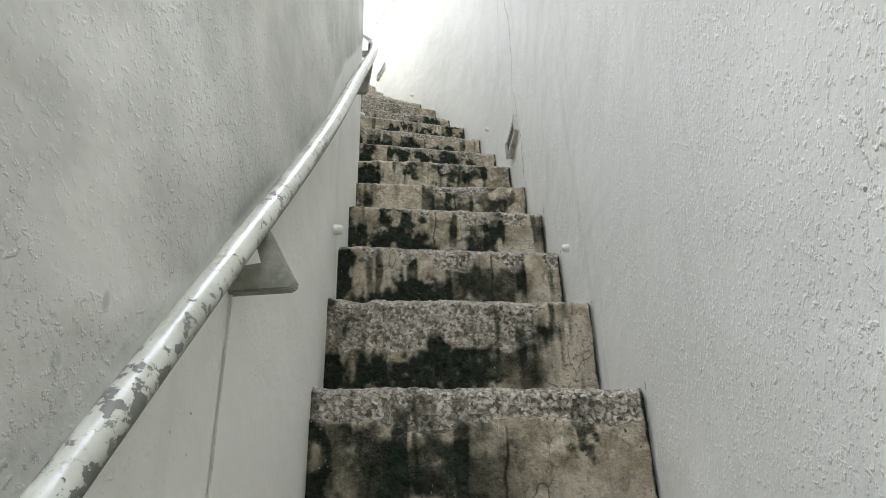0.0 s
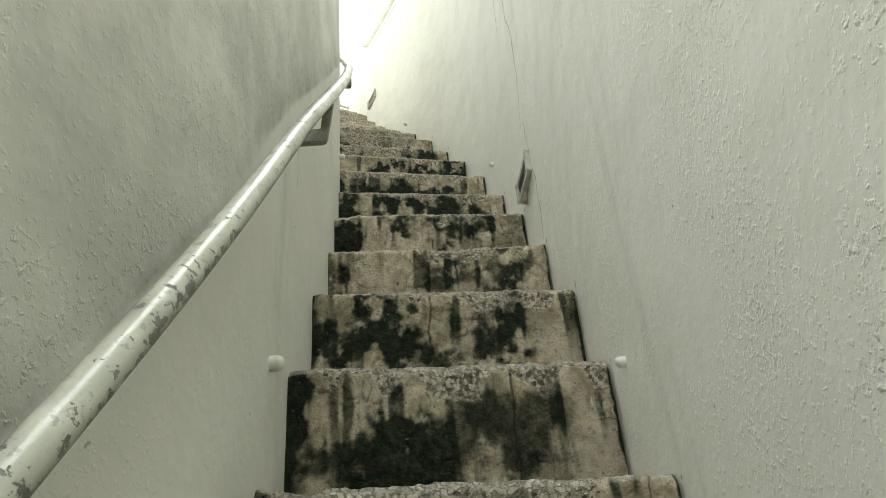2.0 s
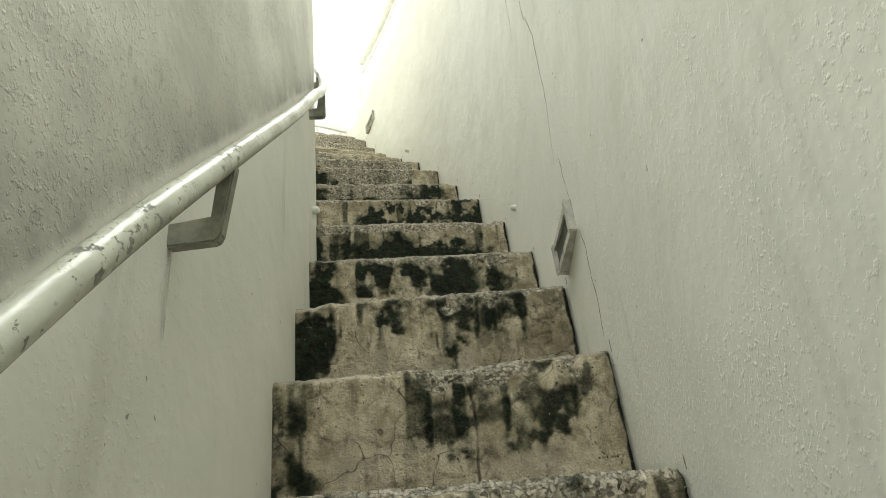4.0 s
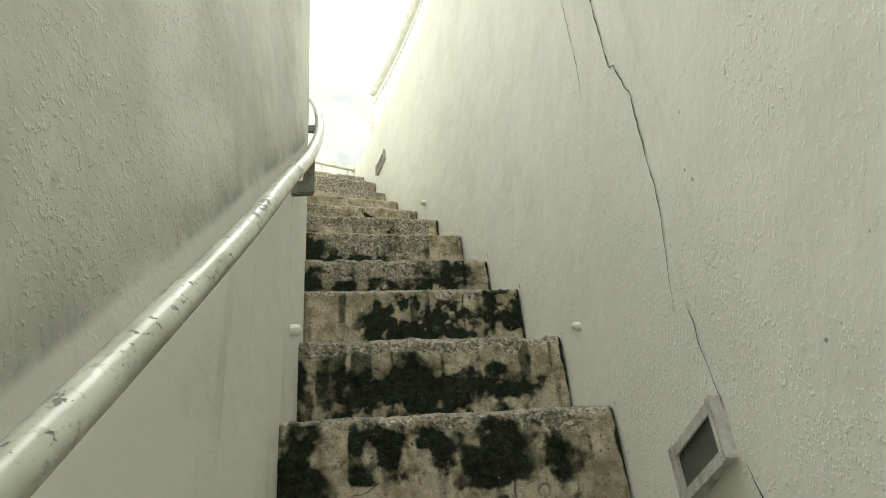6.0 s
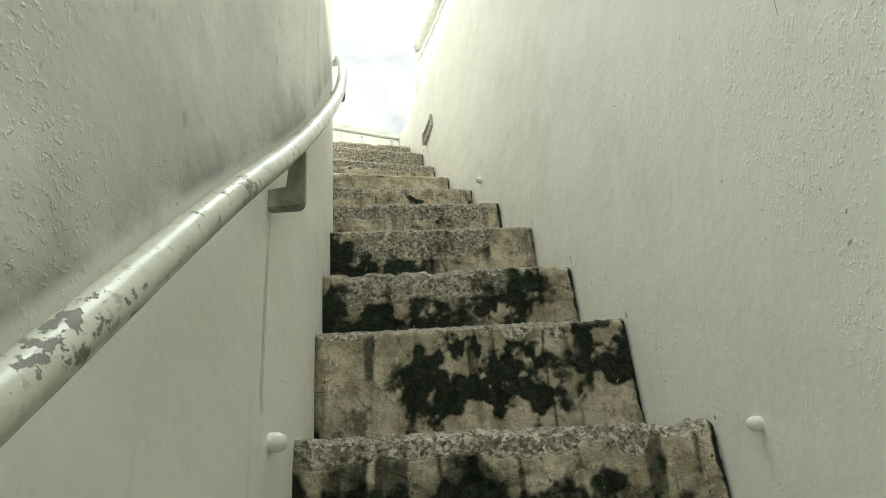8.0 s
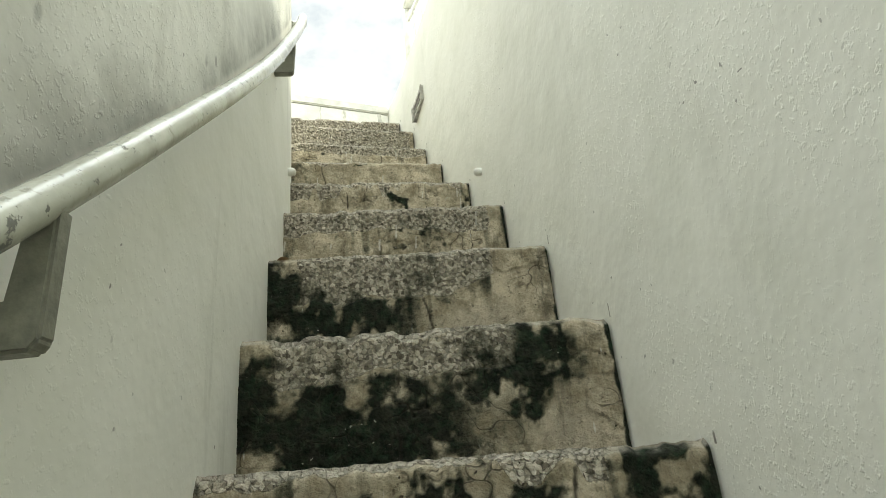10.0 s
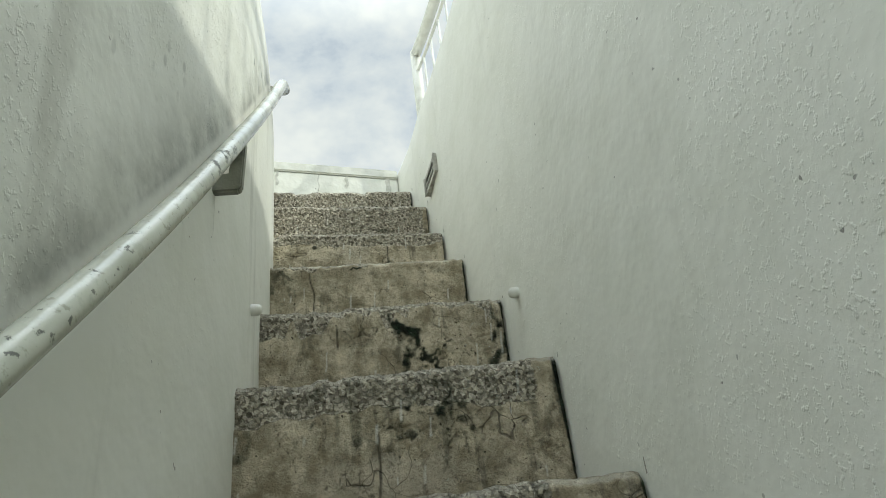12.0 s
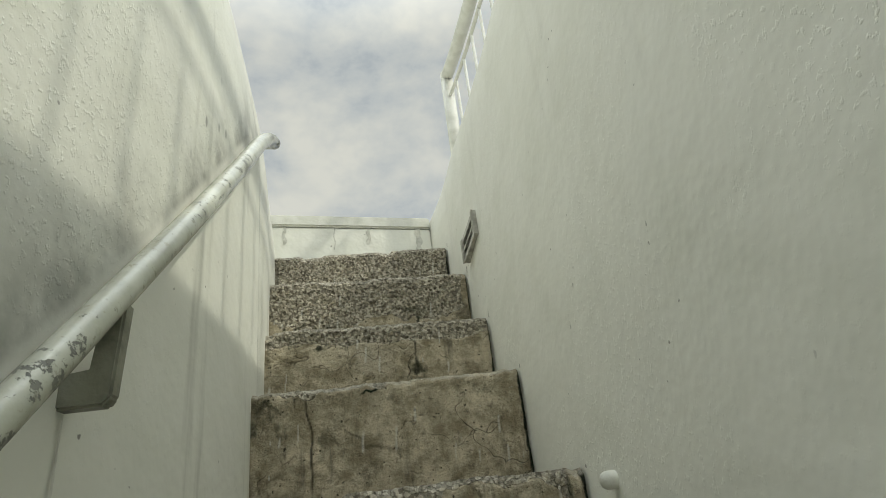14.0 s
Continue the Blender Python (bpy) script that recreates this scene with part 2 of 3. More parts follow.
def stair_concrete():
    m = Mat("stair_concrete", 0.85)
    gravel, algae, crack, pale = m.attr("gravel"), m.attr("algae"), m.attr("crack"), m.attr("pale")
    fine, mid, small = m.noise(210.0, 4, 0.7), m.noise(19.0, 6, 0.7), m.noise(64.0, 5, 0.7)
    big = m.noise(6.0, 5, 0.65)
    centred = lambda v, w: m.calc("MULTIPLY", m.calc("SUBTRACT", v, 0.5), w)
    col = m.mix(m.step(mid, 0.34, 0.66), (0.31, 0.265, 0.18), (0.70, 0.62, 0.47))
    col = m.mix(m.step(big, 0.44, 0.68, 0.0, 0.65), col, (0.22, 0.190, 0.125))
    blot = m.noise(11.0, 6, 0.72, m.stretch(1.0, 1.0, 0.7))
    col = m.mix(m.step(blot, 0.54, 0.66, 0.0, 0.65), col, (0.125, 0.115, 0.080))
    pit = m.calc("MULTIPLY", m.step(m.cells(58.0, co=m.warp(0.02, 40.0)), 0.16, 0.09), m.step(mid, 0.44, 0.56))
    col = m.mix(m.calc("MULTIPLY", pit, 0.85), col, (0.05, 0.045, 0.032))
    p = m.calc("ADD", pale, m.calc("ADD", centred(mid, 0.8), centred(small, 0.5)))
    col = m.mix(m.step(p, 0.30, 1.0, 0.0, 0.55), col, (0.58, 0.52, 0.41))
    col = m.mix(m.step(small, 0.54, 0.70, 0.0, 0.6), col, (0.15, 0.125, 0.09))
    col = m.mix(m.step(fine, 0.60, 0.72, 0.0, 0.5), col, (0.11, 0.095, 0.065))
    drip = m.noise(14.0, 5, 0.65, m.stretch(2.6, 2.6, 0.28))
    col = m.mix(m.step(drip, 0.56, 0.72, 0.0, 0.6), col, (0.12, 0.11, 0.085))
    white = m.step(m.cells(26.0, co=m.stretch(1.7, 1.7, 0.36)), 0.105, 0.06)
    white = m.calc("MULTIPLY", white, m.step(m.noise(7.0, 2), 0.50, 0.56))
    col = m.mix(m.calc("MULTIPLY", white, 0.8), col, (0.72, 0.71, 0.64))
    stone = m.t.nodes.new("ShaderNodeSeparateColor")
    m.put(stone.inputs[0], m.cells(125.0, out="Color"))
    stones = m.mix(stone.outputs[0], (0.38, 0.34, 0.26), (0.70, 0.65, 0.54))
    stones = m.mix(m.step(stone.outputs[1], 0.72, 0.95), stones, (0.16, 0.14, 0.11))
    pits = m.step(m.cells(125.0, co=m.warp(0.010, 90.0)), 0.50, 0.72)
    stones = m.mix(m.calc("MULTIPLY", pits, 0.55), stones, (0.12, 0.108, 0.085))
    stones = m.mix(m.step(m.calc("ADD", centred(mid, 0.8), small), 0.54, 0.78, 0.0, 0.65), stones, (0.075, 0.07, 0.05))
    g = m.step(m.calc("ADD", gravel, m.calc("ADD", centred(small, 0.9), centred(fine, 0.5))), 0.38, 0.56)
    col = m.mix(m.calc("MULTIPLY", g, 0.9), col, stones)
    grown = m.calc("ADD", m.calc("ADD", algae, centred(mid, 0.75)), m.calc("ADD", centred(small, 0.45), centred(fine, 0.35)))
    a = m.step(grown, 0.32, 0.78)
    film = m.step(grown, 0.04, 0.54, 0.0, 0.66)
    col = m.mix(film, col, (0.095, 0.10, 0.066))
    moss = m.mix(m.step(m.noise(48.0, 6, 0.72), 0.42, 0.70), (0.003, 0.007, 0.004), (0.018, 0.040, 0.021))
    col = m.mix(m.calc("MULTIPLY", a, m.step(small, 0.30, 0.72, 0.99, 0.86)), col, moss)
    lime = m.calc("MULTIPLY", m.step(m.cells(64.0, co=m.warp(0.03, 50.0)), 0.13, 0.07), m.step(m.noise(9.0, 3, 0.6), 0.50, 0.60))
    col = m.mix(m.calc("MULTIPLY", lime, 0.7), col, (0.52, 0.52, 0.44))
    crazed = m.step(m.cells(8.5, "DISTANCE_TO_EDGE", m.warp(0.16, 9.0)), 0.010, 0.003)
    crazed = m.calc("MULTIPLY", crazed, m.step(m.noise(5.0, 3, 0.6), 0.50, 0.58))
    col = m.mix(m.calc("MULTIPLY", m.calc("MULTIPLY", crazed, m.calc("SUBTRACT", 1.0, g)), 0.5), col, (0.045, 0.04, 0.03))
    m.b.inputs["Specular IOR Level"].default_value = 0.08
    col = m.mix(m.calc("MULTIPLY", crack, 0.85), col, (0.03, 0.027, 0.02))
    col = m.mix(m.calc("MULTIPLY", m.attr("drip"), 0.65), col, (0.74, 0.73, 0.66))
    col = m.mix(m.calc("MULTIPLY", m.attr("edge"), 0.55), col, m.mix(small, (0.62, 0.59, 0.51), (0.36, 0.33, 0.27)))
    height = m.calc("ADD", m.calc("ADD", m.calc("MULTIPLY", fine, 0.35), m.calc("SUBTRACT", small, pit)), m.calc("MULTIPLY", m.calc("MULTIPLY", g, m.calc("SUBTRACT", 1.0, pits)), 0.8))
    height = m.calc("SUBTRACT", m.calc("ADD", height, m.calc("MULTIPLY", m.calc("MULTIPLY", a, m.noise(95.0, 4, 0.65)), 1.2)), crazed)
    nor = m.bump(height, 0.010, 1.0)
    return m.done(col, nor, m.step(a, 0.2, 0.9, 0.85, 0.60))


def painted_pipe():
    m = Mat("worn_cream_pipe_paint", 0.25)
    chips = m.noise(58.0, 6, 0.68)
    broad = m.noise(4.5, 2)
    chips = m.calc("ADD", chips, m.calc("MULTIPLY", m.attr("worn"), 0.10))
    chip = m.step(m.calc("ADD", chips, m.calc("MULTIPLY", m.calc("SUBTRACT", broad, 0.5), 0.42)), 0.615, 0.63)
    col = m.mix(m.step(m.noise(12.0, 4), 0.35, 0.7), (0.54, 0.55, 0.47), (0.39, 0.395, 0.325))
    col = m.mix(m.step(m.noise(75.0, 4, 0.65), 0.58, 0.68, 0.0, 0.6), col, (0.26, 0.255, 0.20))
    col = m.mix(m.step(m.noise(22.0, 5, 0.7), 0.56, 0.66, 0.0, 0.35), col, (0.33, 0.34, 0.27))
    col = m.mix(chip, col, m.mix(m.noise(60.0, 3), (0.09, 0.095, 0.08), (0.22, 0.22, 0.19)))
    nor = m.bump(m.calc("SUBTRACT", m.noise(30.0, 4), chip), 0.0018)
    return m.done(col, nor, m.step(chip, 0, 1, 0.18, 0.65))


def plain(name, a, b, rough=0.6, scale=20.0, relief=0.001):
    m = Mat(name, rough)
    n = m.noise(scale, 5, 0.6)
    return m.done(m.mix(m.step(n, 0.35, 0.7), a, b), m.bump(m.noise(scale * 6, 3), relief))


M_OUT = plaster("outer_plaster", (0.84, 0.84, 0.77), 0.0050)
M_IN = plaster("drum_plaster", (0.79, 0.79, 0.72), 0.0050, along_rail=True)
M_STEP = stair_concrete()
M_PIPE = painted_pipe()
# shade of the downhill faces is darkened into this dirty paint
M_BRACKET = plain("shade_darkened_bracket_paint", (0.26, 0.26, 0.205), (0.14, 0.14, 0.11), 0.5, 26.0)
M_WHITE = plain("white_paint", (0.74, 0.74, 0.68), (0.62, 0.62, 0.55), 0.5)
M_FRAME = plain("weathered_grey_frame", (0.58, 0.57, 0.51), (0.36, 0.35, 0.31), 0.7, 30.0, 0.002)
M_GLASS = plain("dull_grey_panel", (0.095, 0.10, 0.09), (0.13, 0.14, 0.125), 0.45, 14.0)
M_CRACK = plain("crack_dark", (0.04, 0.04, 0.032), (0.10, 0.095, 0.08), 0.95, 60.0)
# dark colour of the painted shade at the step corners
M_CORNER_SHADE = plain("dirt_shade_strip", (0.36, 0.355, 0.31), (0.22, 0.215, 0.185), 0.9, 30.0)
# parapet dirt runs, and the shade strips painted below the brackets
M_FAINT_STRIP = plain("faint_dirt_and_shade", (0.66, 0.655, 0.60), (0.46, 0.455, 0.40), 0.9, 40.0)
M_GROUND = plain("ground_concrete", (0.30, 0.29, 0.26), (0.22, 0.215, 0.20), 0.9, 2.0)


# ---------------------------------------------------------------- mesh helpers
def link_mesh(name, verts, faces, material, parent=None, label="", smooth=True):
    me = bpy.data.meshes.new(name)
    me.from_pydata([tuple(v) for v in verts], [], faces)
    me.materials.append(material)
    me.update()
    if smooth:
        me.polygons.foreach_set("use_smooth", [True] * len(me.polygons))
    ob = new(name, me)
    ob.parent = parent
    return tagged(ob, label)


def part(name, bm, material, parent, label=""):
    me = bpy.data.meshes.new(name)
    bmesh.ops.recalc_face_normals(bm, faces=bm.faces)
    bm.to_mesh(me)
    bm.free()
    me.materials.append(material)
    ob = new(name, me)
    ob.parent = parent
    return tagged(ob, label)


def grid_faces(nu, nv, wrap=False):
    """Quads of an nu by nv grid stored row by row."""
    f = []
    for j in range(nv - 1):
        for i in range(nu - 1):
            a = j * nu + i
            f.append((a, a + 1, a + nu + 1, a + nu))
    return f


def tube(points, radius, sides=16, caps=True):
    """Verts and faces of a round bar along points."""
    verts, faces = [], []
    n = len(points)
    for i, p in enumerate(points):
        d = (points[min(i + 1, n - 1)] - points[max(i - 1, 0)]).normalized()
        side = d.cross(Vector((0, 0, 1)))
        side = side.normalized() if side.length > 0.05 else d.cross(Vector((1, 0, 0))).normalized()
        up = side.cross(d).normalized()
        for s in range(sides):
            a = 2 * math.pi * s / sides
            verts.append(p + radius * (math.cos(a) * side + math.sin(a) * up))
    for i in range(n - 1):
        for s in range(sides):
            a, b = i * sides + s, i * sides + (s + 1) % sides
            faces.append((a, b, b + sides, a + sides))
    if caps:
        faces.append(tuple(range(sides))[::-1])
        faces.append(tuple(range((n - 1) * sides, n * sides)))
    return verts, faces


def value_noise(x, y, seed):
    """Smooth noise in 0..1 on numpy arrays."""
    rng = np.random.RandomState(seed)
    table = rng.rand(64, 64)
    xi, yi = np.floor(x).astype(int), np.floor(y).astype(int)
    fx, fy = x - xi, y - yi
    fx, fy = fx * fx * (3 - 2 * fx), fy * fy * (3 - 2 * fy)
    g = lambda a, b: table[a % 64, b % 64]
    return (g(xi, yi) * (1 - fx) + g(xi + 1, yi) * fx) * (1 - fy) + (g(xi, yi + 1) * (1 - fx) + g(xi + 1, yi + 1) * fx) * fy


def fbm(x, y, seed, octaves=4):
    total, amp, norm = 0, 1.0, 0
    for o in range(octaves):
        total = total + amp * value_noise(x * 2 ** o + 7.3 * o, y * 2 ** o + 3.1 * o, seed + o)
        norm += amp
        amp *= 0.55
    return total / norm


def ease(v, lo, hi):
    t = np.clip((v - lo) / (hi - lo), 0, 1)
    return t * t * (3 - 2 * t)


# ---------------------------------------------------------------- ground, drum with dome, ring wall
bm = bmesh.new()
bmesh.ops.create_circle(bm, cap_ends=True, segments=64, radius=400)
bmesh.ops.translate(bm, verts=bm.verts, vec=(CX, CY, FLOOR))
tagged(part("ground", bm, M_GROUND, None, "plain grey concrete ground around the building"), kind="structure", category="ground")

# The inner wall: a drum that turns into a dome above the springing.
ks = list(np.arange(-10, 26.01, 0.25))
full = 2 * math.pi / DTH
ks += list(np.linspace(26, full - 10, 60)[1:])
profile = [(0.0, z) for z in np.linspace(FLOOR, SPRING, 60)]
for a in np.linspace(0, math.pi / 2, 40)[1:-1]:
    profile.append((a, None))
verts, above = [], []
for a, z in profile:
    for k in ks:
        r = r_in(k)
        if z is None:
            rr, zz = r * math.cos(a), SPRING + DOME * math.sin(a)
        else:
            rr, zz = r, z
        # invented unseen shoulder: drum slopes back beside the lower flight to admit skylight
        lean = float(np.interp(k, [4, 9, 60, full - 40, full - 12], [6.0, 0, 0, 0, 6.0]))
        rr = min(rr, max(r - max(0, zz - (RISE * (k if k < 60 else k - full) + 1.45)) * lean, r - 4.0))
        verts.append(at(k, rr, zz))
        above.append(zz - rail_z(k) if k < 14.6 else 1.0)
wall_in = link_mesh("wall_inner", verts, [f[::1] for f in grid_faces(len(ks), len(profile))], M_IN)
layer = wall_in.data.attributes.new("coarse", "FLOAT", "POINT")
layer.data.foreach_set("value", [float(np.interp(k, [1.5, 4, 8, 13], [1.0, 0.62, 0.40, 0.25])) for a in profile for k in ks])
layer = wall_in.data.attributes.new("above_rail", "FLOAT", "POINT")
layer.data.foreach_set("value", above)
tagged(wall_in, "white plastered round drum wall rising into a dome", "wall", kind="structure")

# The outer ring wall, with a rounded coping and real thickness.
ks = list(np.arange(-9.5, 18.6, 0.25))
profile = [(0.0, f, -0.02) for f in np.linspace(0, 1, 70)]
profile += [(0.004, 1, -0.008), (0.014, 1, 0.0), (0.10, 1, 0.004), (0.20, 1, 0.0), (0.22, 1, -0.02), (0.22, 0, 0.0)]
verts = [at(k, r_out(k) + dr, FLOOR + (wall_top(k) - FLOOR) * f + dz) for dr, f, dz in profile for k in ks]
faces = grid_faces(len(ks), len(profile))
n = len(ks)
faces.append(tuple(j * n for j in range(len(profile))))
faces.append(tuple(j * n + n - 1 for j in range(len(profile)))[::-1])
coarse = [float(np.interp(k, [4, 6.5, 8.5, 11], [1.0, 0.75, 0.36, 0.15])) for a in profile for k in ks]
wall_out = tagged(link_mesh("wall_outer", verts, faces, M_OUT), "rough white plastered curved wall beside the stair", "wall", kind="structure")

layer = wall_out.data.attributes.new("coarse", "FLOAT", "POINT")
layer.data.foreach_set("value", coarse)


def curved_block(name, k0, k1, d_in, d_out, z0, z1, material, parent=None, label="", bevel=0.004):
    """A block across the stair from the drum to the ring wall."""
    bm = bmesh.new()
    vs = []
    for z in (z0, z1):
        for k in (k0, k1):
            vs.append((bm.verts.new(at(k, r_in(k) + d_in, z)), bm.verts.new(at(k, r_out(k) - d_out, z))))
    (a, b), (c, d), (e, f), (g, h) = vs
    for q in ((a, b, d, c), (e, g, h, f), (a, e, f, b), (c, d, h, g), (a, c, g, e), (b, f, h, d)):
        bm.faces.new(q)
    bmesh.ops.bevel(bm, geom=bm.edges[:], offset=bevel, segments=2, affect="EDGES")
    return part(name, bm, material, parent, label)


# Parapet at the head of the stair, with a coping on it.
parapet = curved_block("parapet_wall", 17.78, 18.46, -0.03, 0.003, 3.6, 4.325, M_OUT, None, "low white plastered parapet with water stains")
tagged(parapet, category="parapet", kind="structure")
curved_block("coping", 17.75, 18.50, -0.03, 0.003, 4.328, 4.378, M_WHITE, parapet, "smooth white coping", 0.006)

# ---------------------------------------------------------------- the stair
# Per step: bare aggregate (depth, from, to), growth of algae as soft blots (across, up, half width, half height, weight), pale render blots
LOOKS = {
    1: ((0.22, 0.0, 1.0), [(0.30, 0.55, 0.40, 0.30, 0.55), (0.02, 0.4, 0.06, 0.7, 0.7), (0.5, 0.3, 0.1, 0.3, 0.6), (0.85, 0.85, 0.15, 0.15, 0.4)], [(0.8, 0.3, 0.2, 0.3)]),
    2: ((0.40, 0.02, 0.80), [(0.35, 0.42, 0.40, 0.25, 0.8), (0.03, 0.5, 0.06, 0.6, 0.7), (0.7, 0.6, 0.14, 0.35, 0.5)], [(0.9, 0.5, 0.12, 0.5), (0.12, 0.12, 0.1, 0.15)]),
    3: ((0.16, 0.1, 1.0), [(0.30, 0.40, 0.30, 0.30, 0.85), (0.66, 0.55, 0.25, 0.35, 0.55), (0.03, 0.7, 0.06, 0.4, 0.8)], [(0.24, 0.78, 0.14, 0.2), (0.92, 0.35, 0.1, 0.4)]),
    4: ((0.14, 0.1, 1.0), [(0.28, 0.60, 0.26, 0.28, 0.85), (0.72, 0.70, 0.18, 0.25, 0.7), (0.40, 0.25, 0.12, 0.25, 0.6)], [(0.12, 0.25, 0.1, 0.3), (0.6, 0.35, 0.14, 0.35), (0.92, 0.4, 0.1, 0.4)]),
    5: ((0.12, 0.3, 0.9), [(0.06, 0.30, 0.08, 0.5, 0.7), (0.56, 0.62, 0.14, 0.2, 0.5), (0.80, 0.65, 0.14, 0.2, 0.6)], [(0.3, 0.45, 0.25, 0.35), (0.7, 0.25, 0.2, 0.3)]),
    6: ((0.12, 0.5, 1.0), [(0.04, 0.45, 0.07, 0.7, 0.9), (0.40, 0.86, 0.09, 0.16, 0.55), (0.60, 0.80, 0.10, 0.20, 0.6), (0.78, 0.84, 0.1, 0.2, 0.5)], [(0.28, 0.45, 0.2, 0.4), (0.55, 0.35, 0.15, 0.35)]),
    7: ((0.12, 0.1, 1.0), [(0.06, 0.45, 0.08, 0.6, 1.0), (0.30, 0.75, 0.10, 0.25, 0.8), (0.48, 0.84, 0.10, 0.16, 0.7), (0.67, 0.66, 0.11, 0.32, 0.85), (0.86, 0.66, 0.09, 0.24, 0.6)], [(0.22, 0.35, 0.09, 0.4), (0.46, 0.4, 0.09, 0.4), (0.75, 0.3, 0.1, 0.3)]),
    8: ((0.10, 0.0, 1.0), [(0.42, 0.50, 0.32, 0.30, 1.1), (0.76, 0.55, 0.14, 0.25, 0.8), (0.03, 0.6, 0.05, 0.4, 0.5), (0.38, 0.8, 0.08, 0.2, 0.5)], [(0.1, 0.3, 0.08, 0.3), (0.9, 0.3, 0.1, 0.4), (0.62, 0.12, 0.2, 0.15)]),
    9: ((0.10, 0.0, 0.8), [(0.52, 0.58, 0.30, 0.20, 1.0), (0.90, 0.75, 0.14, 0.20, 0.9), (0.06, 0.2, 0.06, 0.2, 0.5)], [(0.15, 0.35, 0.14, 0.3), (0.75, 0.25, 0.2, 0.3)]),
    10: ((0.30, 0.1, 0.75), [(0.30, 0.36, 0.36, 0.34, 1.0), (0.75, 0.72, 0.22, 0.25, 0.8), (0.04, 0.7, 0.07, 0.3, 0.8)], [(0.85, 0.3, 0.12, 0.25)]),
    11: ((0.36, 0.12, 0.80), [(0.24, 0.46, 0.24, 0.24, 0.9), (0.12, 0.70, 0.10, 0.2, 0.7), (0.04, 0.70, 0.07, 0.3, 0.7), (0.40, 0.25, 0.10, 0.25, 0.5), (0.62, 0.82, 0.14, 0.14, 0.4)], [(0.75, 0.35, 0.2, 0.3)]),
    12: ((0.30, 0.0, 0.92), [(0.25, 0.85, 0.06, 0.14, 0.7), (0.58, 0.78, 0.25, 0.10, 0.6), (0.02, 0.5, 0.03, 0.6, 0.4)], [(0.5, 0.3, 0.3, 0.2)]),
    13: ((0.16, 0.0, 0.95), [(0.58, 0.66, 0.05, 0.28, 0.9), (0.66, 0.42, 0.13, 0.06, 0.7), (0.97, 0.6, 0.03, 0.3, 0.6)], []),
    14: ((0.06, 0.1, 0.5), [(0.45, 0.95, 0.05, 0.06, 1.0), (0.98, 0.8, 0.02, 0.3, 0.8), (0.10, 0.85, 0.1, 0.1, 0.4)], []),
    15: ((0.20, 0.0, 1.0), [(0.2, 0.92, 0.25, 0.12, 0.5), (0.64, 0.55, 0.03, 0.2, 0.5)], [(0.48, 0.62, 0.1, 0.3)]),
    16: ((0.58, 0.0, 0.97), [(0.18, 0.33, 0.12, 0.06, 0.9), (0.72, 0.45, 0.06, 0.12, 0.6)], []),
    17: ((0.85, 0.0, 1.0), [(0.28, 0.25, 0.14, 0.2, 0.35)], []),
}


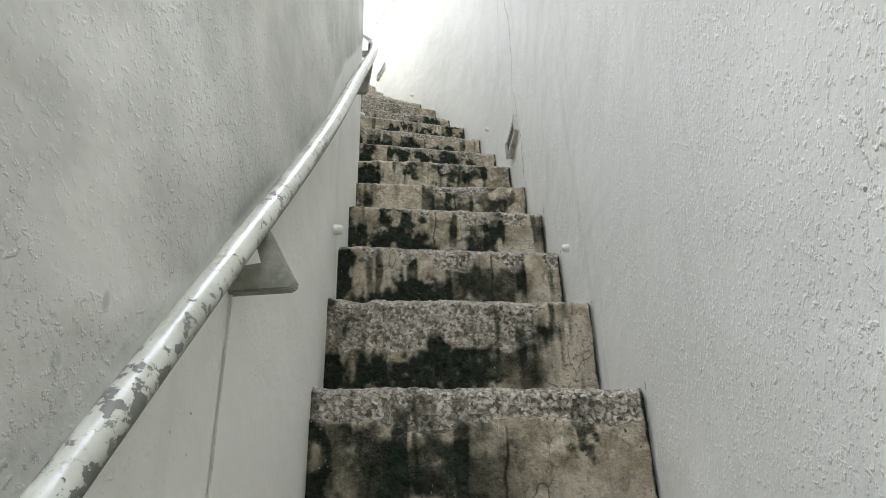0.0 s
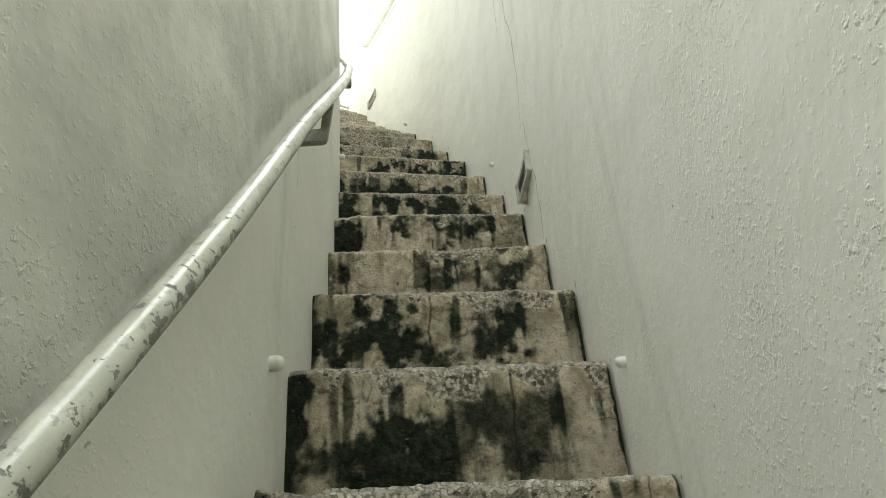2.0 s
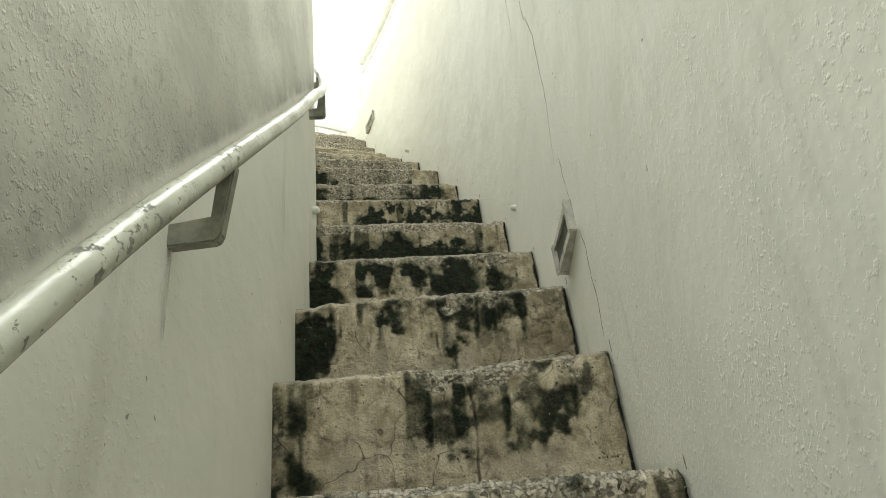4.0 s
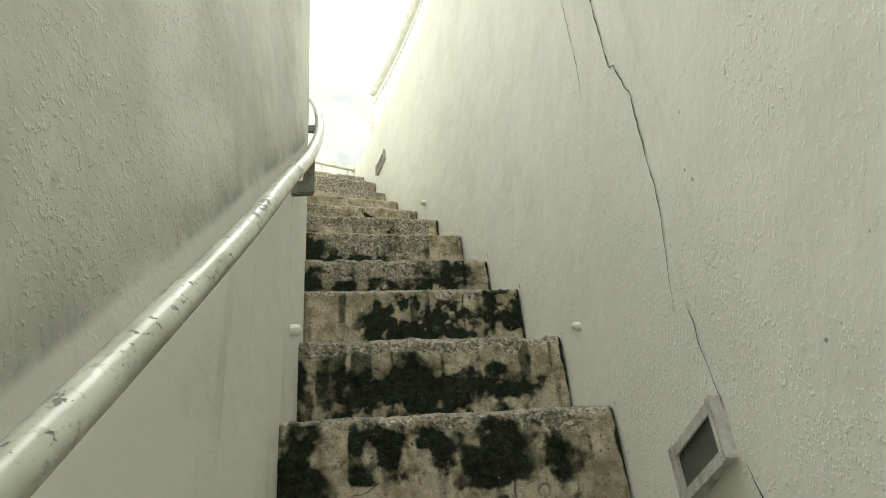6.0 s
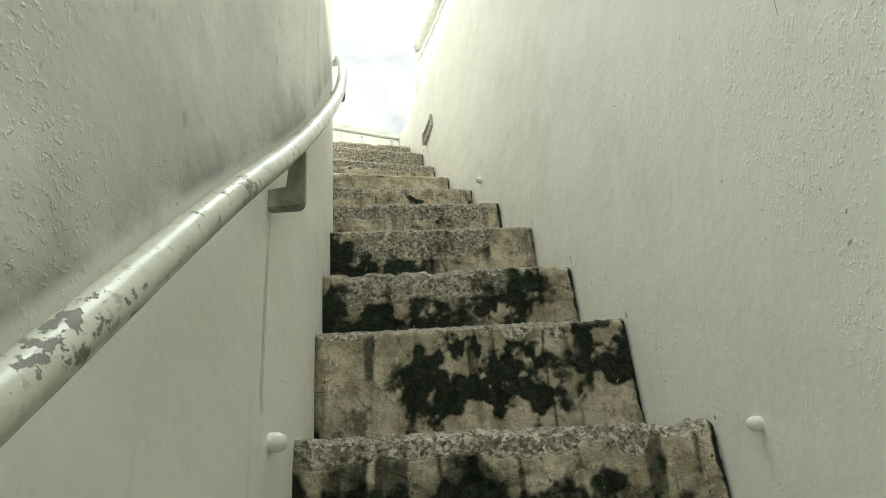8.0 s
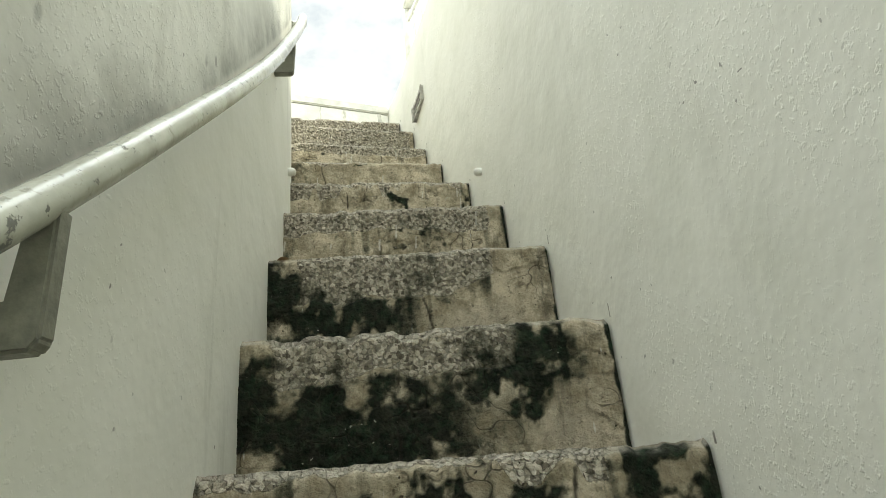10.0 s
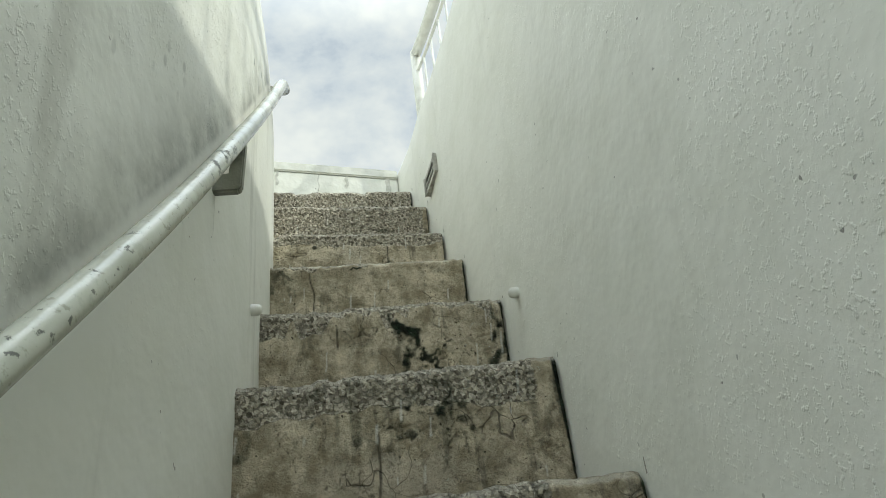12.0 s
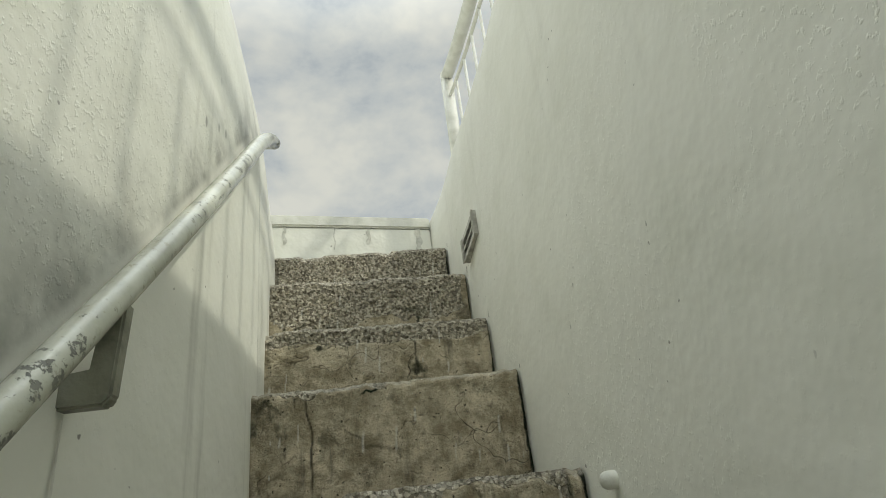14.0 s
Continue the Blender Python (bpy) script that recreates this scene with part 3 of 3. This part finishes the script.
def build_step(i, parent):
    """One concrete step: rendered riser with bare aggregate, stains and cracks, a worn nosing and its tread."""
    shown = i >= 1
    n = i - 1
    k, z1 = (STEP_K[n], STEP_Z[n]) if shown else (float(i), RISE * i - 0.002)
    kl, kr, zl, zr = (STEP_LK[n], STEP_RK[n], STEP_LZ[n], STEP_RZ[n]) if shown else (k, k, z1, z1)
    z0 = (min(STEP_LZ[i - 2], STEP_RZ[i - 2]) if i >= 2 else RISE * (i - 1)) - 0.03
    kb = (STEP_K[i] if i < 17 else 17.9) if shown else k + 1.02
    left, right = at(kl, r_in(kl) - 0.01, 0), at(kr, r_out(kr) - 0.006, 0)
    level = zl + (zr - zl) * np.linspace(0, 1, 240 if shown else 24)
    out = -axes(k)[1]
    nu, nv = (240, 90) if shown else (24, 8)
    u = np.linspace(0, 1, nu)
    v = 1 - np.linspace(1, 0, nv) ** 1.25
    U, V = np.meshgrid(u, v)
    seed = 40 + 11 * (i + 20)
    band, blots, pale_blots = LOOKS.get(i, ((0.2, 0.0, 1.0), [(0.4, 0.5, 0.4, 0.3, 0.7)], []))
    wob = fbm(U * 7, V * 3.2, seed, 5)
    wob2 = fbm(U * 16, V * 7, seed + 5, 4)
    # bare aggregate along the top
    depth = band[0] * (0.55 + 0.9 * fbm(U * 5, V * 0 + 0.5, seed + 9, 4))
    if band[0] < 0.2:
        depth = depth * (0.25 + 1.2 * ease(fbm(U * 6, V * 0 + 2.5, seed + 15, 3), 0.42, 0.62))
    ends = ease(U + 0.06 * (wob2 - 0.5), band[1] - 0.02, band[1] + 0.03) * (1 - ease(U + 0.06 * (wob2 - 0.5), band[2] - 0.03, band[2] + 0.02))
    if band[1] <= 0:
        ends = np.maximum(ends, (U < 0.1) * 1.0) if band[2] > 0.9 else ends
    gravel = ease(V - (1 - depth) + 0.05 * (wob2 - 0.5), -0.01, 0.03) * ends
    algae = np.zeros_like(U)
    for bu, bv, su, sv, w in blots:
        d = np.sqrt(((U + 0.30 * (wob - 0.5) + 0.06 * (wob2 - 0.5) - bu) / su) ** 2 + ((V + 0.85 * (wob2 - 0.5) - bv) / sv) ** 2)
        algae = np.maximum(algae, w * (1 - ease(d, 0.25, 1.35)))
    run = ease(fbm(U * 22, V * 1.3, seed + 21, 3), 0.55, 0.75)
    algae = algae * (0.7 + 0.6 * wob) + (0.10 if i > 12 else 0.46) * run * ease(V, 0.0, 0.9) + (0.0 if i > 11 else 0.10) * wob2
    algae = np.clip(algae * (1 - 0.45 * gravel), 0, 1)
    pale = np.zeros_like(U)
    for bu, bv, su, sv in pale_blots:
        d = np.sqrt(((U + 0.12 * (wob - 0.5) - bu) / su) ** 2 + ((V + 0.25 * (wob2 - 0.5) - bv) / sv) ** 2)
        pale = np.maximum(pale, 1 - ease(d, 0.2, 1.3))
    c1 = np.abs(fbm(U * 4, V * 2.2, seed + 31, 4) - 0.5)
    crack = 0.7 * (1 - ease(c1, 0.001, 0.005)) * ease(fbm(U * 3, V * 2, seed + 37, 2), 0.50, 0.60) * (1 - gravel)
    # the mask also darkens a narrow strip at each end of the riser
    algae = np.clip(algae * (1.0 if i > 11 else 1.10) + 0.8 * ease(U + 0.02 * (wob2 - 0.5), 0.988, 0.998) + (0.35 if i < 12 else 0.1) * ease(0.05 - U + 0.05 * (wob - 0.5), 0.0, 0.03), 0, 1)
    layer = fbm(U * 3.6 + 2, V * 2.0, seed + 61, 5)
    broken = ease(layer, 0.52, 0.535) * (1 - gravel)
    rim = (1 - ease(np.abs(layer - 0.527), 0.003, 0.010)) * (1 - gravel) * ease(fbm(U * 6, V * 3, seed + 67, 2), 0.35, 0.55)
    crack = np.maximum(crack, 0.30 * rim)
    upright = np.abs(U - 0.2 - 0.6 * np.random.RandomState(seed).rand() + 0.05 * (fbm(U * 0 + 3, V * 3, seed + 71, 3) - 0.5))
    crack = np.maximum(crack, 0.85 * (1 - ease(upright, 0.0025, 0.005)) * ease(fbm(U, V * 4, seed + 73, 2), 0.35, 0.5) * (1 - gravel))
    pale = np.clip(pale + 0.35 * (1 - broken) * wob, 0, 1)
    drip = np.zeros_like(U)
    rng = np.random.RandomState(seed + 90)
    for _ in range(9 if i > 11 else 0):
        du, dv, dl, dw = rng.rand(), rng.uniform(0.1, 0.8), rng.uniform(0.05, 0.2), rng.uniform(0.0022, 0.0045)
        drip = np.maximum(drip, (1 - ease(np.abs(U - du - 0.03 * (V - dv)), dw * 0.6, dw * 1.3)) * ease(V, dv, dv + 0.02) * (1 - ease(V, dv + dl, dv + dl + 0.02)))
    edge = ease(V, 0.972, 0.99) * ease(wob2, 0.25, 0.5)
    relief = 0.004 * (wob - 0.5) + 0.003 * (wob2 - 0.5) - 0.006 * gravel + 0.007 * gravel * (fbm(U * 70, V * 28, seed + 3, 2) - 0.5) - 0.004 * crack - 0.003 * broken + 0.001 * pale
    lip = 0.006 * (fbm(u * 9, u * 0, seed + 50, 4) - 0.5) * 2 + 0.004 * (fbm(u * 50, u * 0, seed + 51, 2) - 0.5) * 2
    pits = 0.012 * ease(fbm(u * 6, u * 0, seed + 53, 3), 0.68, 0.8)
    verts = []
    span = right - left
    for j in range(nv):
        for c in range(nu):
            top = v[j] ** 4
            p = left + span * float(u[c]) + out * float(relief[j, c] - 0.009 * max(0.0, (v[j] - 0.95) / 0.05) ** 2)
            p.z = z0 + (float(level[c]) - z0) * float(v[j]) + float(lip[c] - pits[c]) * float(top)
            verts.append(p)
    # worn edge and tread
    _, up_dir = axes(k)
    for s, drop in ((0.016, -0.002), (0.032, -0.001)):
        for c in range(nu):
            p = left + span * float(u[c]) + up_dir * s
            p.z = float(level[c]) + float(lip[c] - pits[c]) * 0.6 - drop + 0.002
            verts.append(p)
    bl, br = at(kb + 0.12, r_in(kb) - 0.01, 0), at(kb + 0.12, r_out(kb) - 0.005, 0)
    for c in range(nu):
        p = bl.lerp(br, float(u[c]))
        p.z = float(level[c]) - 0.002
        verts.append(p)
    rows = nv + 3
    faces = grid_faces(nu, rows)
    ob = link_mesh("step", verts, faces, M_STEP, parent)
    tail = nu * 3
    top_g = np.concatenate([gravel[-1], gravel[-1], np.ones(nu)])
    for name, a, t in (("gravel", gravel, np.maximum(top_g, 0.6)), ("algae", algae, np.full(tail, 0.1)), ("edge", edge, np.concatenate([np.ones(nu * 2) * 0.9, np.zeros(nu)])), ("drip", drip, np.zeros(tail)), ("crack", crack, np.zeros(tail)), ("pale", pale, np.zeros(tail))):
        at_layer = ob.data.attributes.new(name, "FLOAT", "POINT")
        at_layer.data.foreach_set("value", np.concatenate([a.ravel(), t]).astype(np.float32))
    return ob


stair = tagged(new("staircase"), "weathered concrete steps stained dark green with algae", "staircase", kind="structure")
for i in range(-8, 18):
    build_step(i, stair)

# ---------------------------------------------------------------- handrail on the drum
RAIL_R = 0.0165
handrail = tagged(new("handrail"), "cream painted steel pipe handrail with flaking paint", "handrail")
pts = [at(k, r_in(k) + rail_off(k), rail_z(k)) for k in np.arange(-4, 14.21, 0.1)]
for a in np.linspace(0.15, 1, 7):
    th = a * math.pi / 2
    pts.append(at(14.2 + 0.22 * math.sin(th), r_in(14.3) + rail_off(14) - 0.035 * (1 - math.cos(th)), rail_z(14.2) + 0.04 * math.sin(th)))
pts.append(at(14.42, r_in(14.3) - 0.01, rail_z(14.2) + 0.04))
verts, faces = tube(pts, RAIL_R, 20)
pipe = link_mesh("rail_pipe", verts, faces, M_PIPE, handrail)
layer = pipe.data.attributes.new("worn", "FLOAT", "POINT")      # rubbed bare along the lower stretch
layer.data.foreach_set("value", [float(np.interp(-4 + 0.1 * i, [0.5, 2.5], [1.0, 0.0])) * max(0.0, math.cos(2 * math.pi * j / 20 + 0.7)) for i in range(len(pts)) for j in range(20)])


def bracket(k, z, reach):
    """A flat steel plate cut to an L: an arm out of the wall and a broad upright under the pipe."""
    o, t = axes(k)
    base = at(k, r_in(k), 0)
    w, top = rail_off(k), rail_z(k) - RAIL_R + 0.004
    prof = [(-0.012, z), (reach - 0.006, z), (reach, z + 0.008), (w + 0.014, top), (w - 0.010, top), (max(w - 0.012, reach - 0.042), z + 0.034), (-0.012, z + 0.034)]
    bm = bmesh.new()
    lo, hi = [], []
    for x, h in prof:
        lo.append(bm.verts.new(base + o * x + Vector((0, 0, h)) - t * 0.009))
        hi.append(bm.verts.new(base + o * x + Vector((0, 0, h)) + t * 0.009))
    bm.faces.new(lo)
    bm.faces.new(hi[::-1])
    for a in range(len(prof)):
        b = (a + 1) % len(prof)
        bm.faces.new((lo[a], hi[a], hi[b], lo[b]))
    bmesh.ops.bevel(bm, geom=bm.edges[:], offset=0.0025, segments=2, affect="EDGES")
    return part("bracket", bm, M_BRACKET, handrail, "L-shaped dirty painted steel bracket plate, shade put into its colour")


for k, z, out in ((-3.7, -0.67, 0.07), (-0.54, 0.290, 0.085), (3.08, 1.275, 0.068), (7.22, 2.285, 0.055), (11.12, 3.252, 0.050)):
    bracket(k, z, out)

# ---------------------------------------------------------------- railing on the ring wall
railing = tagged(new("railing"), "white painted steel railing on the wall top", "railing")
RAIL_TOP = [(9.0, 4.86), (13.5, 4.945), (15.3, 4.995), (17.3, 5.035)]


def rail_top(k):
    return float(np.interp(k, [a for a, _ in RAIL_TOP], [b for _, b in RAIL_TOP]))


RR = 7.172
ks = list(np.arange(9.0, 17.2, 0.25)) + [17.22]
verts, faces = tube([at(k, RR, rail_top(k)) for k in ks], 0.027, 14)
link_mesh("top_rail", verts, faces, M_WHITE, railing)
verts, faces = tube([at(k, RR, rail_top(k) - 0.12) for k in ks], 0.008, 8)
link_mesh("lower_rail", verts, faces, M_WHITE, railing)
verts, faces = tube([at(17.22, RR, wall_top(17.22) - 0.02), at(17.22, RR, rail_top(17.22) + 0.02)], 0.027, 14)
link_mesh("post", verts, faces, M_WHITE, railing)
for k in np.arange(16.72, 9.0, -0.52):
    verts, faces = tube([at(k, RR, wall_top(k) - 0.02), at(k, RR, rail_top(k) - 0.115)], 0.006, 8)
    link_mesh("baluster", verts, faces, M_WHITE, railing)

# ---------------------------------------------------------------- stair lights, drain stubs, cracks
def wall_box(k, z, w, h, depth, slats, tilt=0.0):
    """A square grey frame on the outer wall round a recessed dull panel."""
    o, t = axes(k)
    c = at(k, r_out(k), z)
    box = tagged(new("step_light"), "weathered grey framed step light on the plaster wall", "wall light", group="step lights along the wall")
    box.matrix_world = Matrix.Translation(c)

    def bar(name, x0, x1, z0, z1, d0, d1, material, bevel=0.003):
        bm = bmesh.new()
        bmesh.ops.create_cube(bm, size=1)
        for v in bm.verts:
            p = t * (x0 + (x1 - x0) * (v.co.x + 0.5)) - o * (d0 + (d1 - d0) * (v.co.y + 0.5))
            p.z = z0 + (z1 - z0) * (v.co.z + 0.5) + tilt * (x0 + (x1 - x0) * (v.co.x + 0.5))
            v.co = p
        bmesh.ops.bevel(bm, geom=bm.edges[:], offset=bevel, segments=2, affect="EDGES")
        return part(name, bm, material, box)

    f = 0.0085
    bar("frame_side", -w / 2, -w / 2 + f, -h / 2, h / 2, -0.02, depth, M_FRAME)
    bar("frame_side", w / 2 - f, w / 2, -h / 2, h / 2, -0.02, depth, M_FRAME)
    bar("frame_top", -w / 2 + f, w / 2 - f, h / 2 - f, h / 2, -0.02, depth - 0.001, M_FRAME)
    bar("frame_bottom", -w / 2 + f, w / 2 - f, -h / 2, -h / 2 + f, -0.02, depth - 0.001, M_FRAME)
    bar("panel", -w / 2 + f, w / 2 - f, -h / 2 + f, h / 2 - f, -0.02, depth - 0.008, M_GLASS, 0.001)
    for s in range(slats):
        zz = -h / 2 + f + (h - 2 * f) * (s + 1) / (slats + 1)
        bar("slat", -w / 2 + f, w / 2 - f, zz - 0.003, zz + 0.003, depth - 0.010, depth - 0.002, M_FRAME, 0.001)


wall_box(5.49, 1.538, 0.172, 0.071, 0.022, 0, -0.19)
wall_box(15.36, 3.952, 0.180, 0.072, 0.016, 1, -0.058)


def stub(k, r, z, inward, size=1.0):
    """A short plugged drain pipe in the wall."""
    o, _ = axes(k)
    d = o * inward
    c = at(k, r, z)
    verts, faces = [], []
    prof = [(-0.01, 0.013), (0.008, 0.0135), (0.015, 0.013), (0.021, 0.010), (0.024, 0.004)]
    side = d.cross(Vector((0, 0, 1)))
    for x, rad in prof:
        x, rad = x * size, rad * size
        for s in range(14):
            a = 2 * math.pi * s / 14
            verts.append(c + d * x + rad * (math.cos(a) * side + math.sin(a) * Vector((0, 0, 1))))
    for j in range(len(prof) - 1):
        for s in range(14):
            a, b = j * 14 + s, j * 14 + (s + 1) % 14
            faces.append((a, b, b + 14, a + 14))
    faces.append(tuple(range((len(prof) - 1) * 14, len(prof) * 14)))
    ob = link_mesh("drain_stub", verts, faces, M_WHITE)
    tagged(ob, "small white rounded pipe stub in the plaster wall", "pipe stub", group="pipe stubs above the steps")


for k, z in ((2.73, 0.693), (7.36, 1.920), (12.59, 3.165)):
    stub(k, r_out(k), z, -1, 1.0 if k > 12 else 0.75)
for k, z in ((2.30, 0.709), (7.42, 1.950), (12.55, 3.157)):
    stub(k, r_in(k), z, 1)


def crack(line, width, seed, parent, inner=False):
    """A jagged crack, drawn as a dark strip along (step, height) turning points."""
    rng = random.Random(seed)
    pts = []
    for (k0, z0), (k1, z1) in zip(line, line[1:]):
        n = max(3, int(abs(z1 - z0) / 0.012))
        for s in range(n):
            f = s / n
            pts.append((k0 + (k1 - k0) * f + rng.uniform(-0.012, 0.012), z0 + (z1 - z0) * f))
    pts.append(line[-1])
    verts, faces = [], []
    n = len(pts)
    for j, (k, z) in enumerate(pts):
        w = width * (0.35 + 0.65 * min(1, 6 * j / n, 6 * (n - 1 - j) / n)) * rng.uniform(0.5, 1.3)
        r = r_in(k) + 0.002 if inner else r_out(k) - 0.002
        for side in (-1, 1):
            verts.append(at(k + side * w / (2 * 7.0 * DTH), r, z))
    for j in range(n - 1):
        faces.append((2 * j, 2 * j + 1, 2 * j + 3, 2 * j + 2))
    link_mesh("crack", verts, faces, M_CRACK, parent, "thin dark jagged crack", False)


crack([(5.36, 2.62), (5.33, 2.45), (5.35, 2.307), (5.36, 2.215), (5.27, 2.196), (5.13, 2.092), (5.15, 2.057), (5.17, 1.991), (5.19, 1.905), (5.24, 1.862), (5.34, 1.801), (5.44, 1.737)], 0.0037, 1, wall_out)
crack([(5.22, 1.73), (5.22, 1.673), (5.17, 1.60), (5.16, 1.575)], 0.0024, 2, wall_out)
crack([(5.97, 2.62), (5.98, 2.495), (6.00, 2.39), (6.08, 2.316)], 0.0024, 3, wall_out)
crack([(5.10, 1.506), (5.01, 1.446), (5.05, 1.385), (5.02, 1.32), (5.10, 1.255)], 0.0030, 4, wall_out)


def dirt_shade_strip(points, width, parent, seed):
    """A narrow strip, dried dirt or painted shade, 2 mm proud of what it lies on."""
    rng = random.Random(seed)
    verts, faces = [], []
    for j, (p, side) in enumerate(points):
        w = width * rng.uniform(0.5, 1.1) * (0.5 if j == len(points) - 1 else 1)
        verts += [p - side * w / 2, p + side * w / 2]
    for j in range(len(points) - 1):
        faces.append((2 * j, 2 * j + 1, 2 * j + 3, 2 * j + 2))
    link_mesh("dirt_shade_strip", verts, faces, M_CORNER_SHADE if parent is wall_out else M_FAINT_STRIP, parent, "narrow strip of dry dirt or painted shade", False)


# below the brackets: grooves and a soft band of shade painted as strips
for n, (k, top, length) in enumerate(((-0.54, 0.29, 0.30), (3.08, 1.275, 0.12), (7.22, 2.285, 0.30), (11.12, 3.25, 0.08))):
    dirt_shade_strip([(at(k, r_in(k) + 0.0025, top - length * j / 14), axes(k)[1]) for j in range(15)], 0.005, wall_in, n)
# dirt runs down the parapet
for n, (f, w, length) in enumerate(((0.05, 0.016, 0.08), (0.36, 0.007, 0.10), (0.58, 0.018, 0.07), (0.91, 0.026, 0.11))):
    r = r_in(17) + (r_out(17) - r_in(17)) * f
    dirt_shade_strip([(at(17.771, r + 0.003 * math.sin(j + n), 4.325 - length * j / 10), axes(17.6)[0]) for j in range(11)], w, parapet, 30 + n)
# shade of the gap above each nosing, painted as a dark strip
for i in range(17):
    k, z = STEP_RK[i], STEP_RZ[i]
    h = 0.012 + 0.010 * math.sin(5.1 * i)
    dirt_shade_strip([(at(k - 0.03, r_out(k) - 0.0025, z - 0.004 + (h + 0.004) * j / 4), axes(k)[1]) for j in range(5)], 0.006, wall_out, 60 + i)


def leaf(k, r, z):
    """A dry curled leaf."""
    verts, faces = [], []
    o, t = axes(k)
    c = at(k, r, z)
    for a in range(7):
        f = a / 6
        w = 0.007 * math.sin(math.pi * min(0.98, f + 0.04)) + 0.0005
        for side, lift in ((-1, 0.010), (0, 0.002), (1, 0.008)):
            verts.append(c + o * (0.028 * (f - 0.5) + 0.004 * side) + t * (w * side) + Vector((0, 0, 0.001 + 0.5 * lift * abs(side) * math.sin(math.pi * f) + 0.003 * f * f)))
    for a in range(6):
        for b in range(2):
            q = a * 3 + b
            faces.append((q, q + 1, q + 4, q + 3))
    ob = link_mesh("leaf", verts, faces, plain("dry_leaf", (0.36, 0.24, 0.12), (0.22, 0.13, 0.06), 0.7, 80.0))
    tagged(ob, "small dry curled brown leaf lying on a concrete step", "leaf")


leaf(10.96, r_in(10.96) + 0.035, STEP_Z[10] + 0.001)
